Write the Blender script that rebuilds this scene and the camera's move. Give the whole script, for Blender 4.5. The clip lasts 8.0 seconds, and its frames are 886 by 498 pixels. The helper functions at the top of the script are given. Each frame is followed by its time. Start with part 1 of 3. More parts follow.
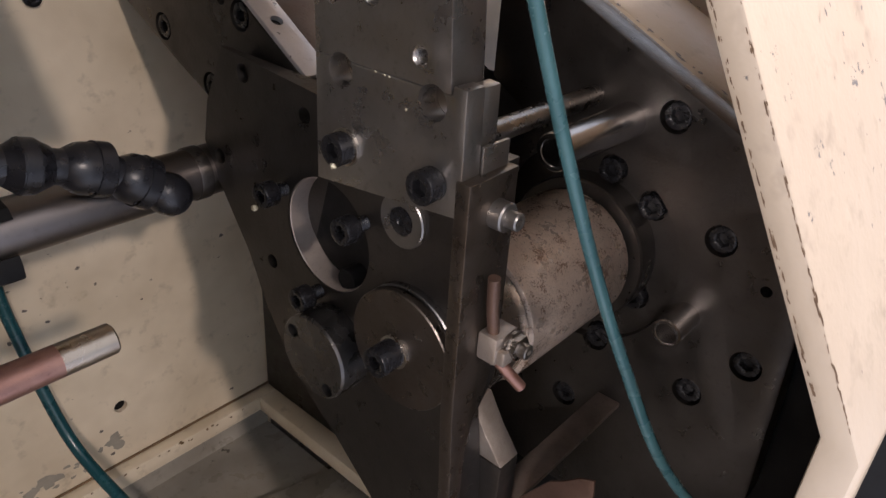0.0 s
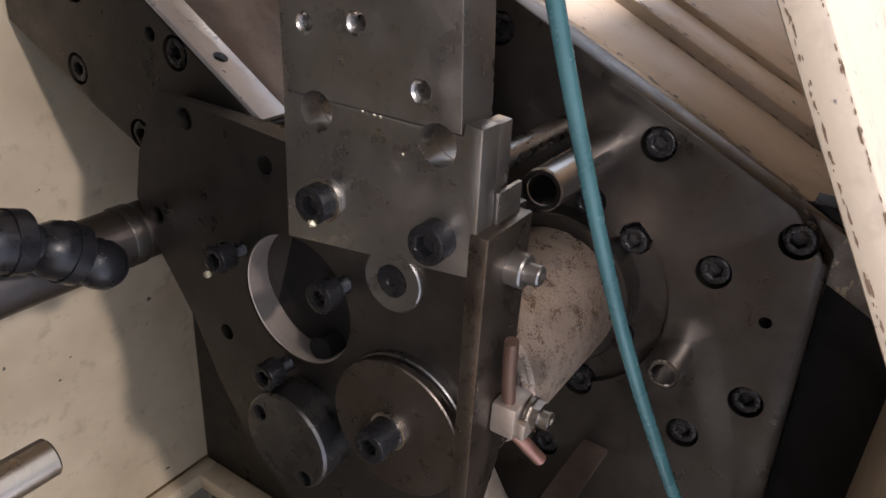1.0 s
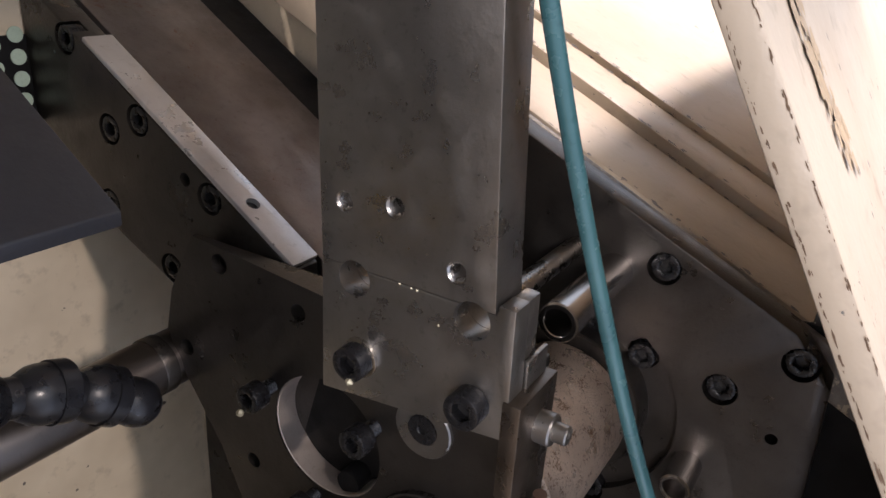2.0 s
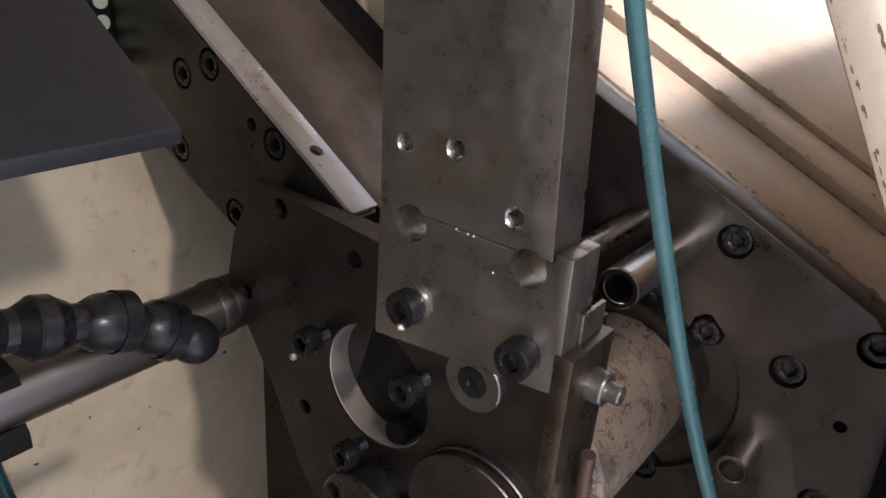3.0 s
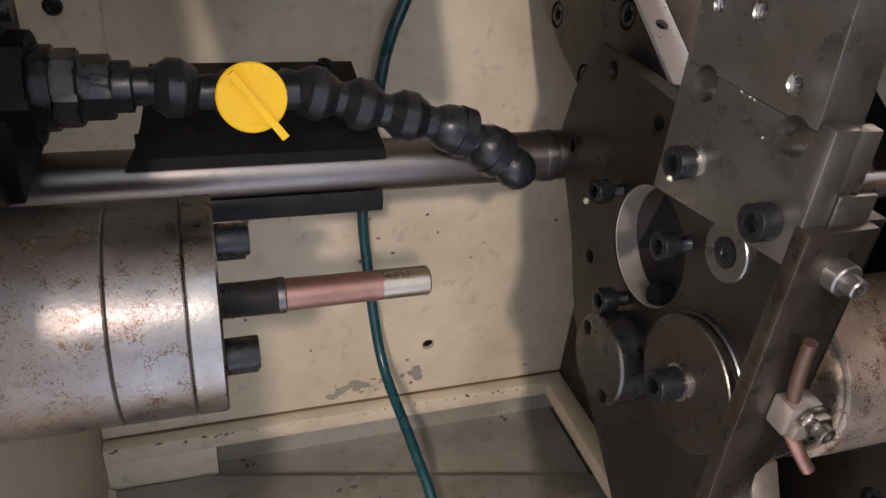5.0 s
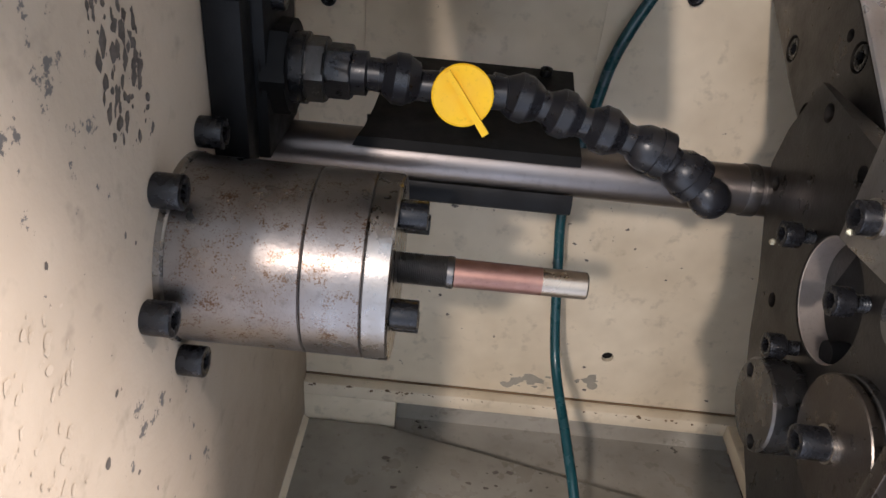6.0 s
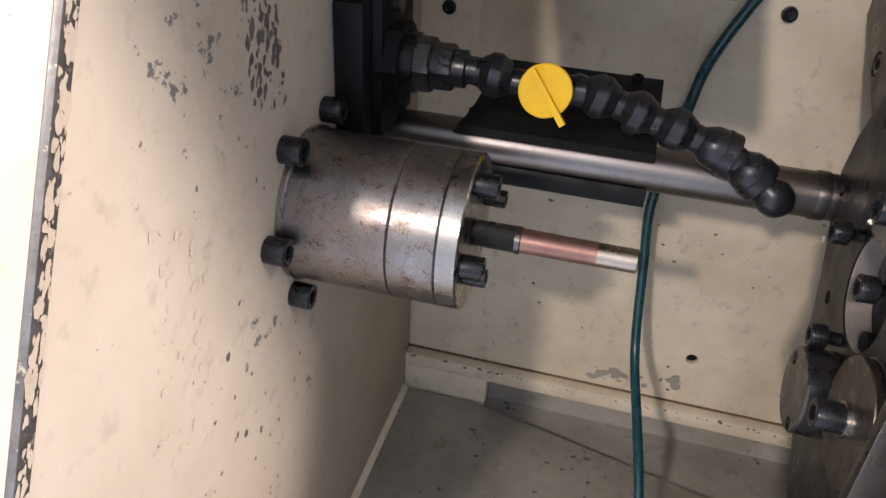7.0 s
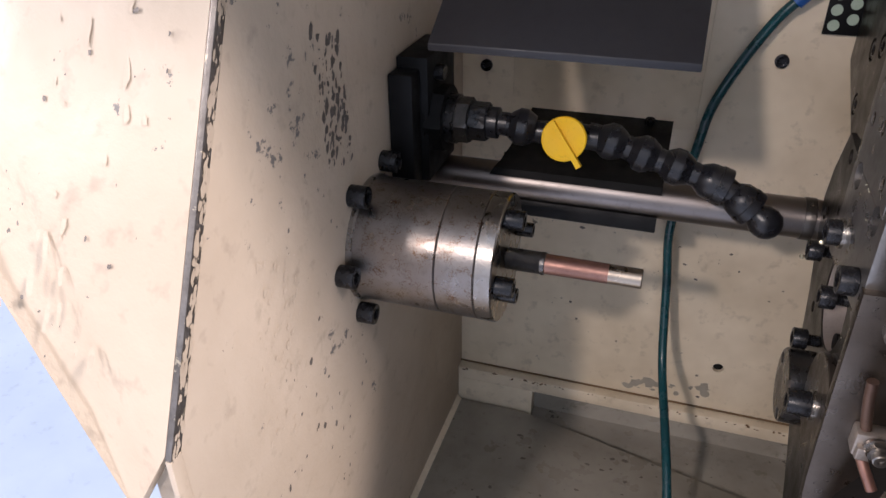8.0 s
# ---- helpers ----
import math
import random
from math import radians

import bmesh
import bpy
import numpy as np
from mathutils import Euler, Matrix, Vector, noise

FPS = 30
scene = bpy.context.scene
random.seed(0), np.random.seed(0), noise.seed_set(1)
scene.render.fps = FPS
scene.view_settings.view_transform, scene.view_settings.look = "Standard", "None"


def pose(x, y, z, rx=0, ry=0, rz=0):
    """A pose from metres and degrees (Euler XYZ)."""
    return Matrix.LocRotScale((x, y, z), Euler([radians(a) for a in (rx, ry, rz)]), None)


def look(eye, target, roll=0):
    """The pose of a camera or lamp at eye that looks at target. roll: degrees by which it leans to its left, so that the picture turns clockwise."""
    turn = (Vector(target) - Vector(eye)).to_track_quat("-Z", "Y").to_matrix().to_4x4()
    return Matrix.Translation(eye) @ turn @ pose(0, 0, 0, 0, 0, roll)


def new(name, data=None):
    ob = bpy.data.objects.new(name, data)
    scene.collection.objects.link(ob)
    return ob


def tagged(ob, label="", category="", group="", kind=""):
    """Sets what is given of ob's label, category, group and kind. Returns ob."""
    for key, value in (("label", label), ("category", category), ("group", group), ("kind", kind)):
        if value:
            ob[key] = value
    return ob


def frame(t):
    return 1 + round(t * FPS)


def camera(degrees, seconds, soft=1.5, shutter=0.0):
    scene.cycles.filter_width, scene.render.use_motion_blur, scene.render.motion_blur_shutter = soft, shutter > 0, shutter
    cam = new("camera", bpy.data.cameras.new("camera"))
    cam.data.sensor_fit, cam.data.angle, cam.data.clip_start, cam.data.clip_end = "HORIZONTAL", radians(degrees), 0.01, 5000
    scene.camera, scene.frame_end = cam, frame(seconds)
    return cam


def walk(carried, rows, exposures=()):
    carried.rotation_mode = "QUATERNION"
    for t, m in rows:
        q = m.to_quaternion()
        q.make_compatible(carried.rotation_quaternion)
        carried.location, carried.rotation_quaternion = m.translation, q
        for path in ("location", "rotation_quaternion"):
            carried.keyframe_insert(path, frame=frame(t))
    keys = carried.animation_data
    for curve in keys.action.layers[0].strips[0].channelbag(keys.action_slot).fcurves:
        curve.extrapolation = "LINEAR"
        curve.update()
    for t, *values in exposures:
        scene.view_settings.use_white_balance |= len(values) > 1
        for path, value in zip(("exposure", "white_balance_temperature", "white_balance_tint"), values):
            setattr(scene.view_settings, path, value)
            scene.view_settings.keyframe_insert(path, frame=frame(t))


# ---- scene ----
cam = camera(62.2, 8.0)
PATH = [
    (0, (-0.197, -0.155, 0.128), (1.15, 0.952, -0.852), 4.3),
    (0.5, (-0.192, -0.12, 0.114), (1.258, 0.881, -0.832), 4.2),
    (0.7, (-0.190, -0.112, 0.110), (1.287, 0.863, -0.822), 4.0),
    (1, (-0.185, -0.102, 0.116), (1.336, 0.839, -0.778), 3.9),
    (1.5, (-0.189, -0.092, 0.151), (1.385, 0.838, -0.659), 3.6),
    (1.7, (-0.191, -0.087, 0.161), (1.393, 0.845, -0.628), 3.7),
    (2.8, (-0.194, -0.085, 0.151), (1.309, 0.959, -0.657), 4.2),
    (3, (-0.191, -0.089, 0.146), (1.272, 0.992, -0.686), 4.6),
    (3.5, (-0.175, -0.119, 0.119), (1.137, 1.095, -0.778), 5.6),
    (4, (-0.172, -0.135, 0.116), (0.96, 1.208, -0.84), 6.1),
    (4.5, (-0.178, -0.146, 0.115), (0.714, 1.334, -0.892), 6.0),
    (5, (-0.189, -0.164, 0.129), (0.41, 1.431, -0.918), 5.8),
    (5.2, (-0.193, -0.164, 0.137), (0.292, 1.464, -0.919), 5.9),
    (6.3, (-0.145, -0.207, 0.146), (-0.314, 1.454, -0.955), 5.1),
    (6.5, (-0.133, -0.216, 0.149), (-0.376, 1.439, -0.948), 4.9),
    (7, (-0.124, -0.252, 0.156), (-0.509, 1.389, -0.921), 3.5),
    (7.5, (-0.127, -0.276, 0.168), (-0.597, 1.362, -0.878), 1.9),
    (8, (-0.093, -0.323, 0.204), (-0.642, 1.307, -0.817), -0.7),
]
walk(cam, [(t, look(eye, target, roll)) for t, eye, target, roll in PATH], [(0.0, 0.0, 6400, 17), (0.5, 0.28, 6250, 15), (1.0, 0.3, 6250, 15), (1.5, 0.1, 6200, 15), (3.0, 0.2, 6250, 14), (5.0, 0.4, 6350, 14), (6.5, 0.5, 6100, 12), (7.5, 0.1, 6150, 15), (8.0, -0.02, 6150, 17)])

# ---- light ----
world = bpy.data.worlds.new("workshop")
scene.world = world
world.use_nodes = True
wn = world.node_tree.nodes
wn["Background"].inputs[0].default_value = (0.84, 0.90, 1.0, 1)
wn["Background"].inputs[1].default_value = 1.1


def lamp(name, kind, m, energy, colour, **more):
    data = bpy.data.lights.new(name, kind)
    data.energy, data.color = energy, colour
    if kind == "SUN":
        data.angle = radians(more["angle"])
    else:
        data.shape, data.size, data.size_y = "RECTANGLE", more["size"], more["size_y"]
    ob = new(name, data)
    ob.matrix_world = m
    return ob


lamp("sun", "SUN", look((-0.30, -1.0, 0.62), (0, 0, 0)), 1.05, (1.0, 0.85, 0.73), angle=3)
lamp("ceiling_lamp_right", "AREA", look((1.5, -0.67, 1.85), (-0.25, 0.0, -0.1)), 112, (1.0, 0.87, 0.79), size=0.3, size_y=0.3)
# Added fill with no known source, brightens the motor and the plate faces.
lamp("fill_lamp_left", "AREA", look((-2.0, -0.95, 0.75), (0.1, 0.0, -0.07)), 34, (1.0, 0.90, 0.83), size=0.3, size_y=0.3)


# ---- materials ----
def material(name, colour, rough=0.5, metal=0.0, second=None, scale=40.0, amount=0.5, bump=0.0, bump_scale=300.0, spots=None, spot_scale=60.0, spot_cut=0.62, clear=0.0, rough_var=0.12, relief=0.0006):
    """Colour with stains at one scale, grain at another, and chips or rust spots with a shape of their own."""
    mat = bpy.data.materials.new(name)
    mat.use_nodes = True
    nt = mat.node_tree
    n, l = nt.nodes, nt.links
    bsdf = n["Principled BSDF"]
    co = n.new("ShaderNodeTexCoord")

    def noise_tex(s, detail=4.0, rough_=0.6):
        t = n.new("ShaderNodeTexNoise")
        t.inputs["Scale"].default_value, t.inputs["Detail"].default_value, t.inputs["Roughness"].default_value = s, detail, rough_
        l.new(co.outputs["Object"], t.inputs["Vector"])
        return t

    def ramp(src, a, b):
        r = n.new("ShaderNodeMapRange")
        r.inputs["From Min"].default_value, r.inputs["From Max"].default_value = a, b
        l.new(src, r.inputs["Value"])
        return r.outputs["Result"]

    def mix(fac, a, b):
        m = n.new("ShaderNodeMix")
        m.data_type = "RGBA"
        l.new(fac, m.inputs[0])
        for sock, v in ((m.inputs[6], a), (m.inputs[7], b)):
            if hasattr(v, "links") or hasattr(v, "is_linked"):
                l.new(v, sock)
            else:
                sock.default_value = (*v, 1)
        return m.outputs[2]

    big = noise_tex(scale)
    colour2 = second or tuple(c * 0.6 for c in colour)
    out = mix(ramp(big.outputs["Fac"], 0.5 - 0.3 / max(amount, 0.05) * 0.3, 0.5 + 0.3), colour, colour2)
    fine = noise_tex(scale * 9, 3.0)
    out = mix(ramp(fine.outputs["Fac"], 0.58, 1.0), out, tuple(c * 0.6 for c in colour2))
    if spots:
        vor = noise_tex(spot_scale, 6.0, 0.72)
        gate = noise_tex(spot_scale * 0.13, 2.0)
        mul = n.new("ShaderNodeMath")
        mul.operation = "ADD"
        l.new(vor.outputs["Fac"], mul.inputs[0])
        sc = n.new("ShaderNodeMath")
        sc.operation = "MULTIPLY"
        sc.inputs[1].default_value = 0.5
        l.new(gate.outputs["Fac"], sc.inputs[0])
        l.new(sc.outputs[0], mul.inputs[1])
        spot = ramp(mul.outputs[0], spot_cut + 0.25, spot_cut + 0.27)
        out = mix(spot, out, spots)
    l.new(out, bsdf.inputs["Base Color"])
    bsdf.inputs["Metallic"].default_value = metal
    rr = n.new("ShaderNodeMapRange")
    rr.inputs["To Min"].default_value, rr.inputs["To Max"].default_value = max(rough - rough_var, 0.05), min(rough + rough_var, 1)
    rr.inputs["From Min"].default_value, rr.inputs["From Max"].default_value = 0.3, 0.7
    l.new(noise_tex(scale * 2.3).outputs["Fac"], rr.inputs["Value"])
    l.new(rr.outputs["Result"], bsdf.inputs["Roughness"])
    bsdf.inputs["Coat Weight"].default_value = clear
    if bump:
        b = n.new("ShaderNodeBump")
        b.inputs["Strength"].default_value, b.inputs["Distance"].default_value = bump, relief
        l.new(noise_tex(bump_scale).outputs["Fac"], b.inputs["Height"])
        l.new(b.outputs["Normal"], bsdf.inputs["Normal"])
    return mat


# Light put into colour: CREAM darkened for bright fronts, CREAM_WALL lightened for dim back.
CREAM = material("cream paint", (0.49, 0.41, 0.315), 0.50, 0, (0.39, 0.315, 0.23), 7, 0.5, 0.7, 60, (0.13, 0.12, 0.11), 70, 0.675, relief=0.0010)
CREAM_WALL = material("oily cream paint lightened for the dim back wall", (0.72, 0.63, 0.48), 0.42, 0, (0.46, 0.38, 0.26), 9, 0.7, 0.3, 90, (0.12, 0.10, 0.08), 90, 0.72)
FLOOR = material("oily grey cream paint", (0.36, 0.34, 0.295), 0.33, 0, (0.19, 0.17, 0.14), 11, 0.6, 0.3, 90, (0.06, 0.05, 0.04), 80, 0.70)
DARK = material("blackened steel", (0.080, 0.073, 0.067), 0.36, 0.85, (0.052, 0.046, 0.041), 22, 0.5, 0.25, 500)
ARM = material("grey ground steel", (0.285, 0.272, 0.258), 0.33, 0.92, (0.205, 0.190, 0.176), 30, 0.5, 0.2, 600, (0.05, 0.042, 0.036), 120, 0.75)
BRIGHT = material("bright steel", (0.55, 0.52, 0.48), 0.28, 1.0, (0.38, 0.35, 0.31), 60, 0.5, 0.12, 700)
SPINDLE = material("rust-flecked steel", (0.30, 0.285, 0.275), 0.34, 0.97, (0.19, 0.165, 0.150), 25, 0.5, 0.2, 500, (0.14, 0.09, 0.06), 1100, 0.585)
SCREW = material("black oxide steel", (0.013, 0.013, 0.015), 0.28, 0.25, (0.009, 0.009, 0.010), 90, 0.5, 0.2, 900)
BLACK = material("black paint", (0.007, 0.007, 0.0075), 0.55, 0.0, (0.005, 0.005, 0.005), 30, 0.5, 0.2, 400)
BLACK.node_tree.nodes["Principled BSDF"].inputs["Specular IOR Level"].default_value = 0.2
HOSE = material("black moulded plastic", (0.014, 0.0145, 0.018), 0.32, 0.0, (0.010, 0.010, 0.012), 60, 0.5, 0.1, 500)
YELLOW = material("yellow plastic", (0.93, 0.57, 0.002), 0.6, 0.0, (0.85, 0.49, 0.002), 40, 0.5, 0.1, 500)
TEAL = material("teal plastic", (0.050, 0.125, 0.136), 0.25, 0.0, (0.026, 0.078, 0.088), 30, 0.5, 0.15, 300, (0.10, 0.06, 0.04), 160, 0.74)
COPPER = material("heat-tinted copper", (0.33, 0.185, 0.145), 0.40, 0.8, (0.23, 0.12, 0.095), 70, 0.5, 0.15, 600)
RUST = material("copper plate", (0.14, 0.088, 0.066), 0.5, 0.7, (0.10, 0.06, 0.046), 60, 0.6, 0.3, 400)


STEEL = material("worn bright steel", (0.36, 0.34, 0.32), 0.30, 1.0, (0.24, 0.215, 0.19), 45, 0.5, 0.15, 700)
MOTOR = material("rust-flecked dull steel", (0.76, 0.64, 0.54), 0.33, 0.66, (0.52, 0.41, 0.33), 30, 0.5, 0.6, 700, (0.20, 0.12, 0.075), 900, 0.575)
PIPE = material("polished pipe steel", (0.52, 0.50, 0.49), 0.22, 1.0, (0.44, 0.42, 0.40), 15, 0.2, 0.05, 700, rough_var=0.03)
BROWN = material("brown-tinged steel", (0.130, 0.110, 0.093), 0.33, 0.9, (0.086, 0.069, 0.056), 40, 0.6, 0.2, 600)
BROWN_BAR = material("oily worn steel", (0.24, 0.19, 0.16), 0.45, 0.6, (0.15, 0.115, 0.09), 40, 0.6, 0.2, 600)
STRAW = material("straw-tinted steel", (0.46, 0.40, 0.32), 0.30, 1.0, (0.38, 0.30, 0.235), 30, 0.3, 0.12, 600, rough_var=0.05)
BAR = material("polished bar steel", (0.25, 0.23, 0.22), 0.36, 1.0, (0.20, 0.175, 0.16), 18, 0.3, 0.08, 700, rough_var=0.04)
WORN = material("bare worn steel", (0.24, 0.22, 0.20), 0.5, 0.8, (0.10, 0.085, 0.07), 60, 0.6, 0.4, 400, (0.46, 0.40, 0.30), 90, 0.60)
SLIDE = material("stained grey steel", (0.19, 0.165, 0.155), 0.42, 0.6, (0.12, 0.09, 0.075), 35, 0.7, 0.25, 500, (0.13, 0.075, 0.055), 130, 0.68)
GREY = material("dark grey paint", (0.020, 0.020, 0.024), 0.45, 0.1, (0.015, 0.015, 0.018), 20, 0.5, 0.15, 500)
PALE = material("pale cast metal", (0.42, 0.37, 0.325), 0.42, 0.8, (0.31, 0.265, 0.23), 90, 0.5, 0.3, 600)
BORE = material("bright machined bore", (0.50, 0.44, 0.39), 0.42, 0.6, (0.40, 0.34, 0.30), 60, 0.5, 0.15, 600)
NUT = material("oily worn nut steel", (0.115, 0.11, 0.105), 0.42, 0.8, (0.06, 0.055, 0.05), 70, 0.6, 0.4, 400, (0.30, 0.28, 0.25), 160, 0.64)
HUBCAP = material("oiled dark steel", (0.155, 0.150, 0.146), 0.30, 0.92, (0.10, 0.094, 0.09), 30, 0.5, 0.15, 600)
RAILTOP = material("ground rail steel", (0.58, 0.57, 0.57), 0.34, 0.6, (0.42, 0.39, 0.37), 25, 0.5, 0.15, 600, (0.16, 0.12, 0.10), 140, 0.70)
SWARF = material("pale swarf", (0.46, 0.43, 0.32), 0.4, 0.5, (0.34, 0.31, 0.22), 200, 0.5)
TEAL_DARK = material("dark teal plastic", (0.014, 0.070, 0.082), 0.25, 0.0, (0.011, 0.050, 0.060), 30, 0.5, 0.1, 300)
BLUE = material("blue plastic", (0.02, 0.10, 0.36), 0.3, 0.0, (0.02, 0.08, 0.28), 60, 0.5)
MINT = material("pale green light through a grille", (0.42, 0.52, 0.42), 0.6, 0.0, (0.33, 0.42, 0.33), 90, 0.5)
GROUND = material("pale floor paint", (0.55, 0.62, 0.74), 0.5, 0.0, (0.45, 0.52, 0.63), 3, 0.5, 0.1, 60)


EDGE = material("rust-brown bare edge", (0.17, 0.105, 0.06), 0.6, 0.1, (0.09, 0.055, 0.035), 120, 0.5)
CHIP = material("bare grey metal under chipped paint", (0.16, 0.14, 0.125), 0.55, 0.2, (0.09, 0.075, 0.062), 150, 0.5)
PRIMER = material("brown primer", (0.40, 0.29, 0.17), 0.6, 0.0, (0.30, 0.21, 0.12), 60, 0.5, 0.4, 200)
BLISTER = material("blistered cream paint", (0.55, 0.465, 0.36), 0.45, 0.0, (0.46, 0.38, 0.285), 90, 0.5, 0.6, 300)
SMEAR = material("grey oil film", (0.24, 0.225, 0.19), 0.35, 0.0, (0.36, 0.33, 0.27), 60, 0.5)
RUSTY = material("rust stain", (0.19, 0.12, 0.06), 0.7, 0.0, (0.10, 0.065, 0.035), 70, 0.5)


# ---- builders ----
def thing(name, at, label, category, group="", kind=""):
    ob = new(name)
    ob.location = at
    ob.empty_display_size = 0.01
    return tagged(ob, label, category, group, kind)


def base_of(ob):
    v = Vector(ob.location)
    while ob.parent:
        ob = ob.parent
        v += Vector(ob.location)
    return v


def part(name, bm, mat, parent=None, label="", smooth=True):
    """Links a bmesh built in world metres as one mesh under its thing."""
    if parent:
        bmesh.ops.translate(bm, verts=bm.verts, vec=-base_of(parent))
    bmesh.ops.recalc_face_normals(bm, faces=bm.faces)
    me = bpy.data.meshes.new(name)
    bm.to_mesh(me)
    bm.free()
    me.materials.append(mat)
    if smooth:
        me.polygons.foreach_set("use_smooth", [True] * len(me.polygons))
        me.set_sharp_from_angle(angle=radians(32))
    ob = new(name, me)
    if parent:
        ob.parent = parent
    return tagged(ob, label)


def bevelled(bm, width, segments=2, angle=30):
    if width:
        edges = [e for e in bm.edges if len(e.link_faces) == 2 and e.calc_face_angle(0) > radians(angle)]
        bmesh.ops.bevel(bm, geom=edges, offset=width, segments=segments, affect="EDGES", profile=0.5)
    return bm


def prism(points, a, b, axis="x", bevel=0.0008):
    """A flat plate: its outline in the two other axes, from a to b along axis."""
    bm = bmesh.new()
    put = {"x": lambda p, q, s: (s, p, q), "y": lambda p, q, s: (p, s, q), "z": lambda p, q, s: (p, q, s)}[axis]
    low = [bm.verts.new(put(p, q, a)) for p, q in points]
    top = [bm.verts.new(put(p, q, b)) for p, q in points]
    bm.faces.new(low)
    bm.faces.new(top)
    for i in range(len(points)):
        j = (i + 1) % len(points)
        bm.faces.new((low[i], low[j], top[j], top[i]))
    bmesh.ops.recalc_face_normals(bm, faces=bm.faces)
    return bevelled(bm, bevel)


def box(x0, x1, y0, y1, z0, z1, bevel=0.0008):
    return prism([(x0, y0), (x1, y0), (x1, y1), (x0, y1)], z0, z1, "z", bevel)


def lathe(profile, at, axis=(1, 0, 0), seg=32, turn=0.0, ring=False):
    """Rings (place along the axis, radius, optional 'hex') joined and closed at both ends, or to a hollow ring."""
    bm = bmesh.new()
    q = Vector((1, 0, 0)).rotation_difference(Vector(axis).normalized()).to_matrix()
    rings = []
    for s, r, *kind in profile:
        loop = []
        for i in range(seg):
            a = 2 * math.pi * i / seg + turn
            rr = r * math.cos(math.pi / 6) / math.cos((a % (math.pi / 3)) - math.pi / 6) if kind else r
            loop.append(bm.verts.new(Vector(at) + q @ Vector((s, rr * math.cos(a), rr * math.sin(a)))))
        rings.append(loop)
    for one, two in zip(rings, rings[1:] + rings[:1] if ring else rings[1:]):
        for i in range(seg):
            j = (i + 1) % seg
            bm.faces.new((one[i], one[j], two[j], two[i]))
    if not ring:
        bm.faces.new(rings[0])
        bm.faces.new(rings[-1])
    return bm


def cut(ob, cutter):
    """Takes the volume of the bmesh cutter (world metres) out of a mesh, for good."""
    bmesh.ops.translate(cutter, verts=cutter.verts, vec=-base_of(ob))
    bmesh.ops.recalc_face_normals(cutter, faces=cutter.faces)
    me = bpy.data.meshes.new("cutter")
    cutter.to_mesh(me)
    cutter.free()
    tool = new("cutter", me)
    tool.parent = ob.parent
    mod = ob.modifiers.new("holes", "BOOLEAN")
    mod.object, mod.operation, mod.solver = tool, "DIFFERENCE", "EXACT"
    bpy.context.view_layer.update()
    fresh = bpy.data.meshes.new_from_object(ob.evaluated_get(bpy.context.evaluated_depsgraph_get()))
    ob.modifiers.clear()
    old = ob.data
    fresh.name = old.name
    ob.data = fresh
    bpy.data.objects.remove(tool)
    bpy.data.meshes.remove(me)
    bpy.data.meshes.remove(old)
    ob.data.polygons.foreach_set("use_smooth", [True] * len(ob.data.polygons))
    ob.data.set_sharp_from_angle(angle=radians(32))


def joined(parts):
    out = bmesh.new()
    for b in parts:
        me = bpy.data.meshes.new("tmp")
        b.to_mesh(me)
        b.free()
        out.from_mesh(me)
        bpy.data.meshes.remove(me)
    return out


def hole(at, r, depth, axis=(1, 0, 0), seg=24):
    return lathe([(-0.004, r), (depth, r)], at, axis, seg)


def tube_along(points, r, name, mat, parent=None, label="", seg=14, steps=10):
    """A round hose swept through points by a Catmull-Rom curve."""
    pts = [Vector(p) for p in points]
    pts = [2 * pts[0] - pts[1]] + pts + [2 * pts[-1] - pts[-2]]
    line = []
    for i in range(1, len(pts) - 2):
        p0, p1, p2, p3 = pts[i - 1:i + 3]
        for k in range(steps):
            t = k / steps
            line.append(0.5 * ((2 * p1) + (p2 - p0) * t + (2 * p0 - 5 * p1 + 4 * p2 - p3) * t * t + (3 * p1 - p0 - 3 * p2 + p3) * t ** 3))
    line.append(pts[-2])
    bm = bmesh.new()
    rings, up = [], Vector((0.3, 1, 0.2))
    for i, p in enumerate(line):
        d = (line[min(i + 1, len(line) - 1)] - line[max(i - 1, 0)]).normalized()
        s = d.cross(up).normalized()
        u = s.cross(d)
        rings.append([bm.verts.new(p + r * (math.cos(a) * s + math.sin(a) * u)) for a in (2 * math.pi * k / seg for k in range(seg))])
    for one, two in zip(rings, rings[1:]):
        for i in range(seg):
            j = (i + 1) % seg
            bm.faces.new((one[i], one[j], two[j], two[i]))
    bm.faces.new(rings[0])
    bm.faces.new(rings[-1])
    return part(name, bm, mat, parent, label)


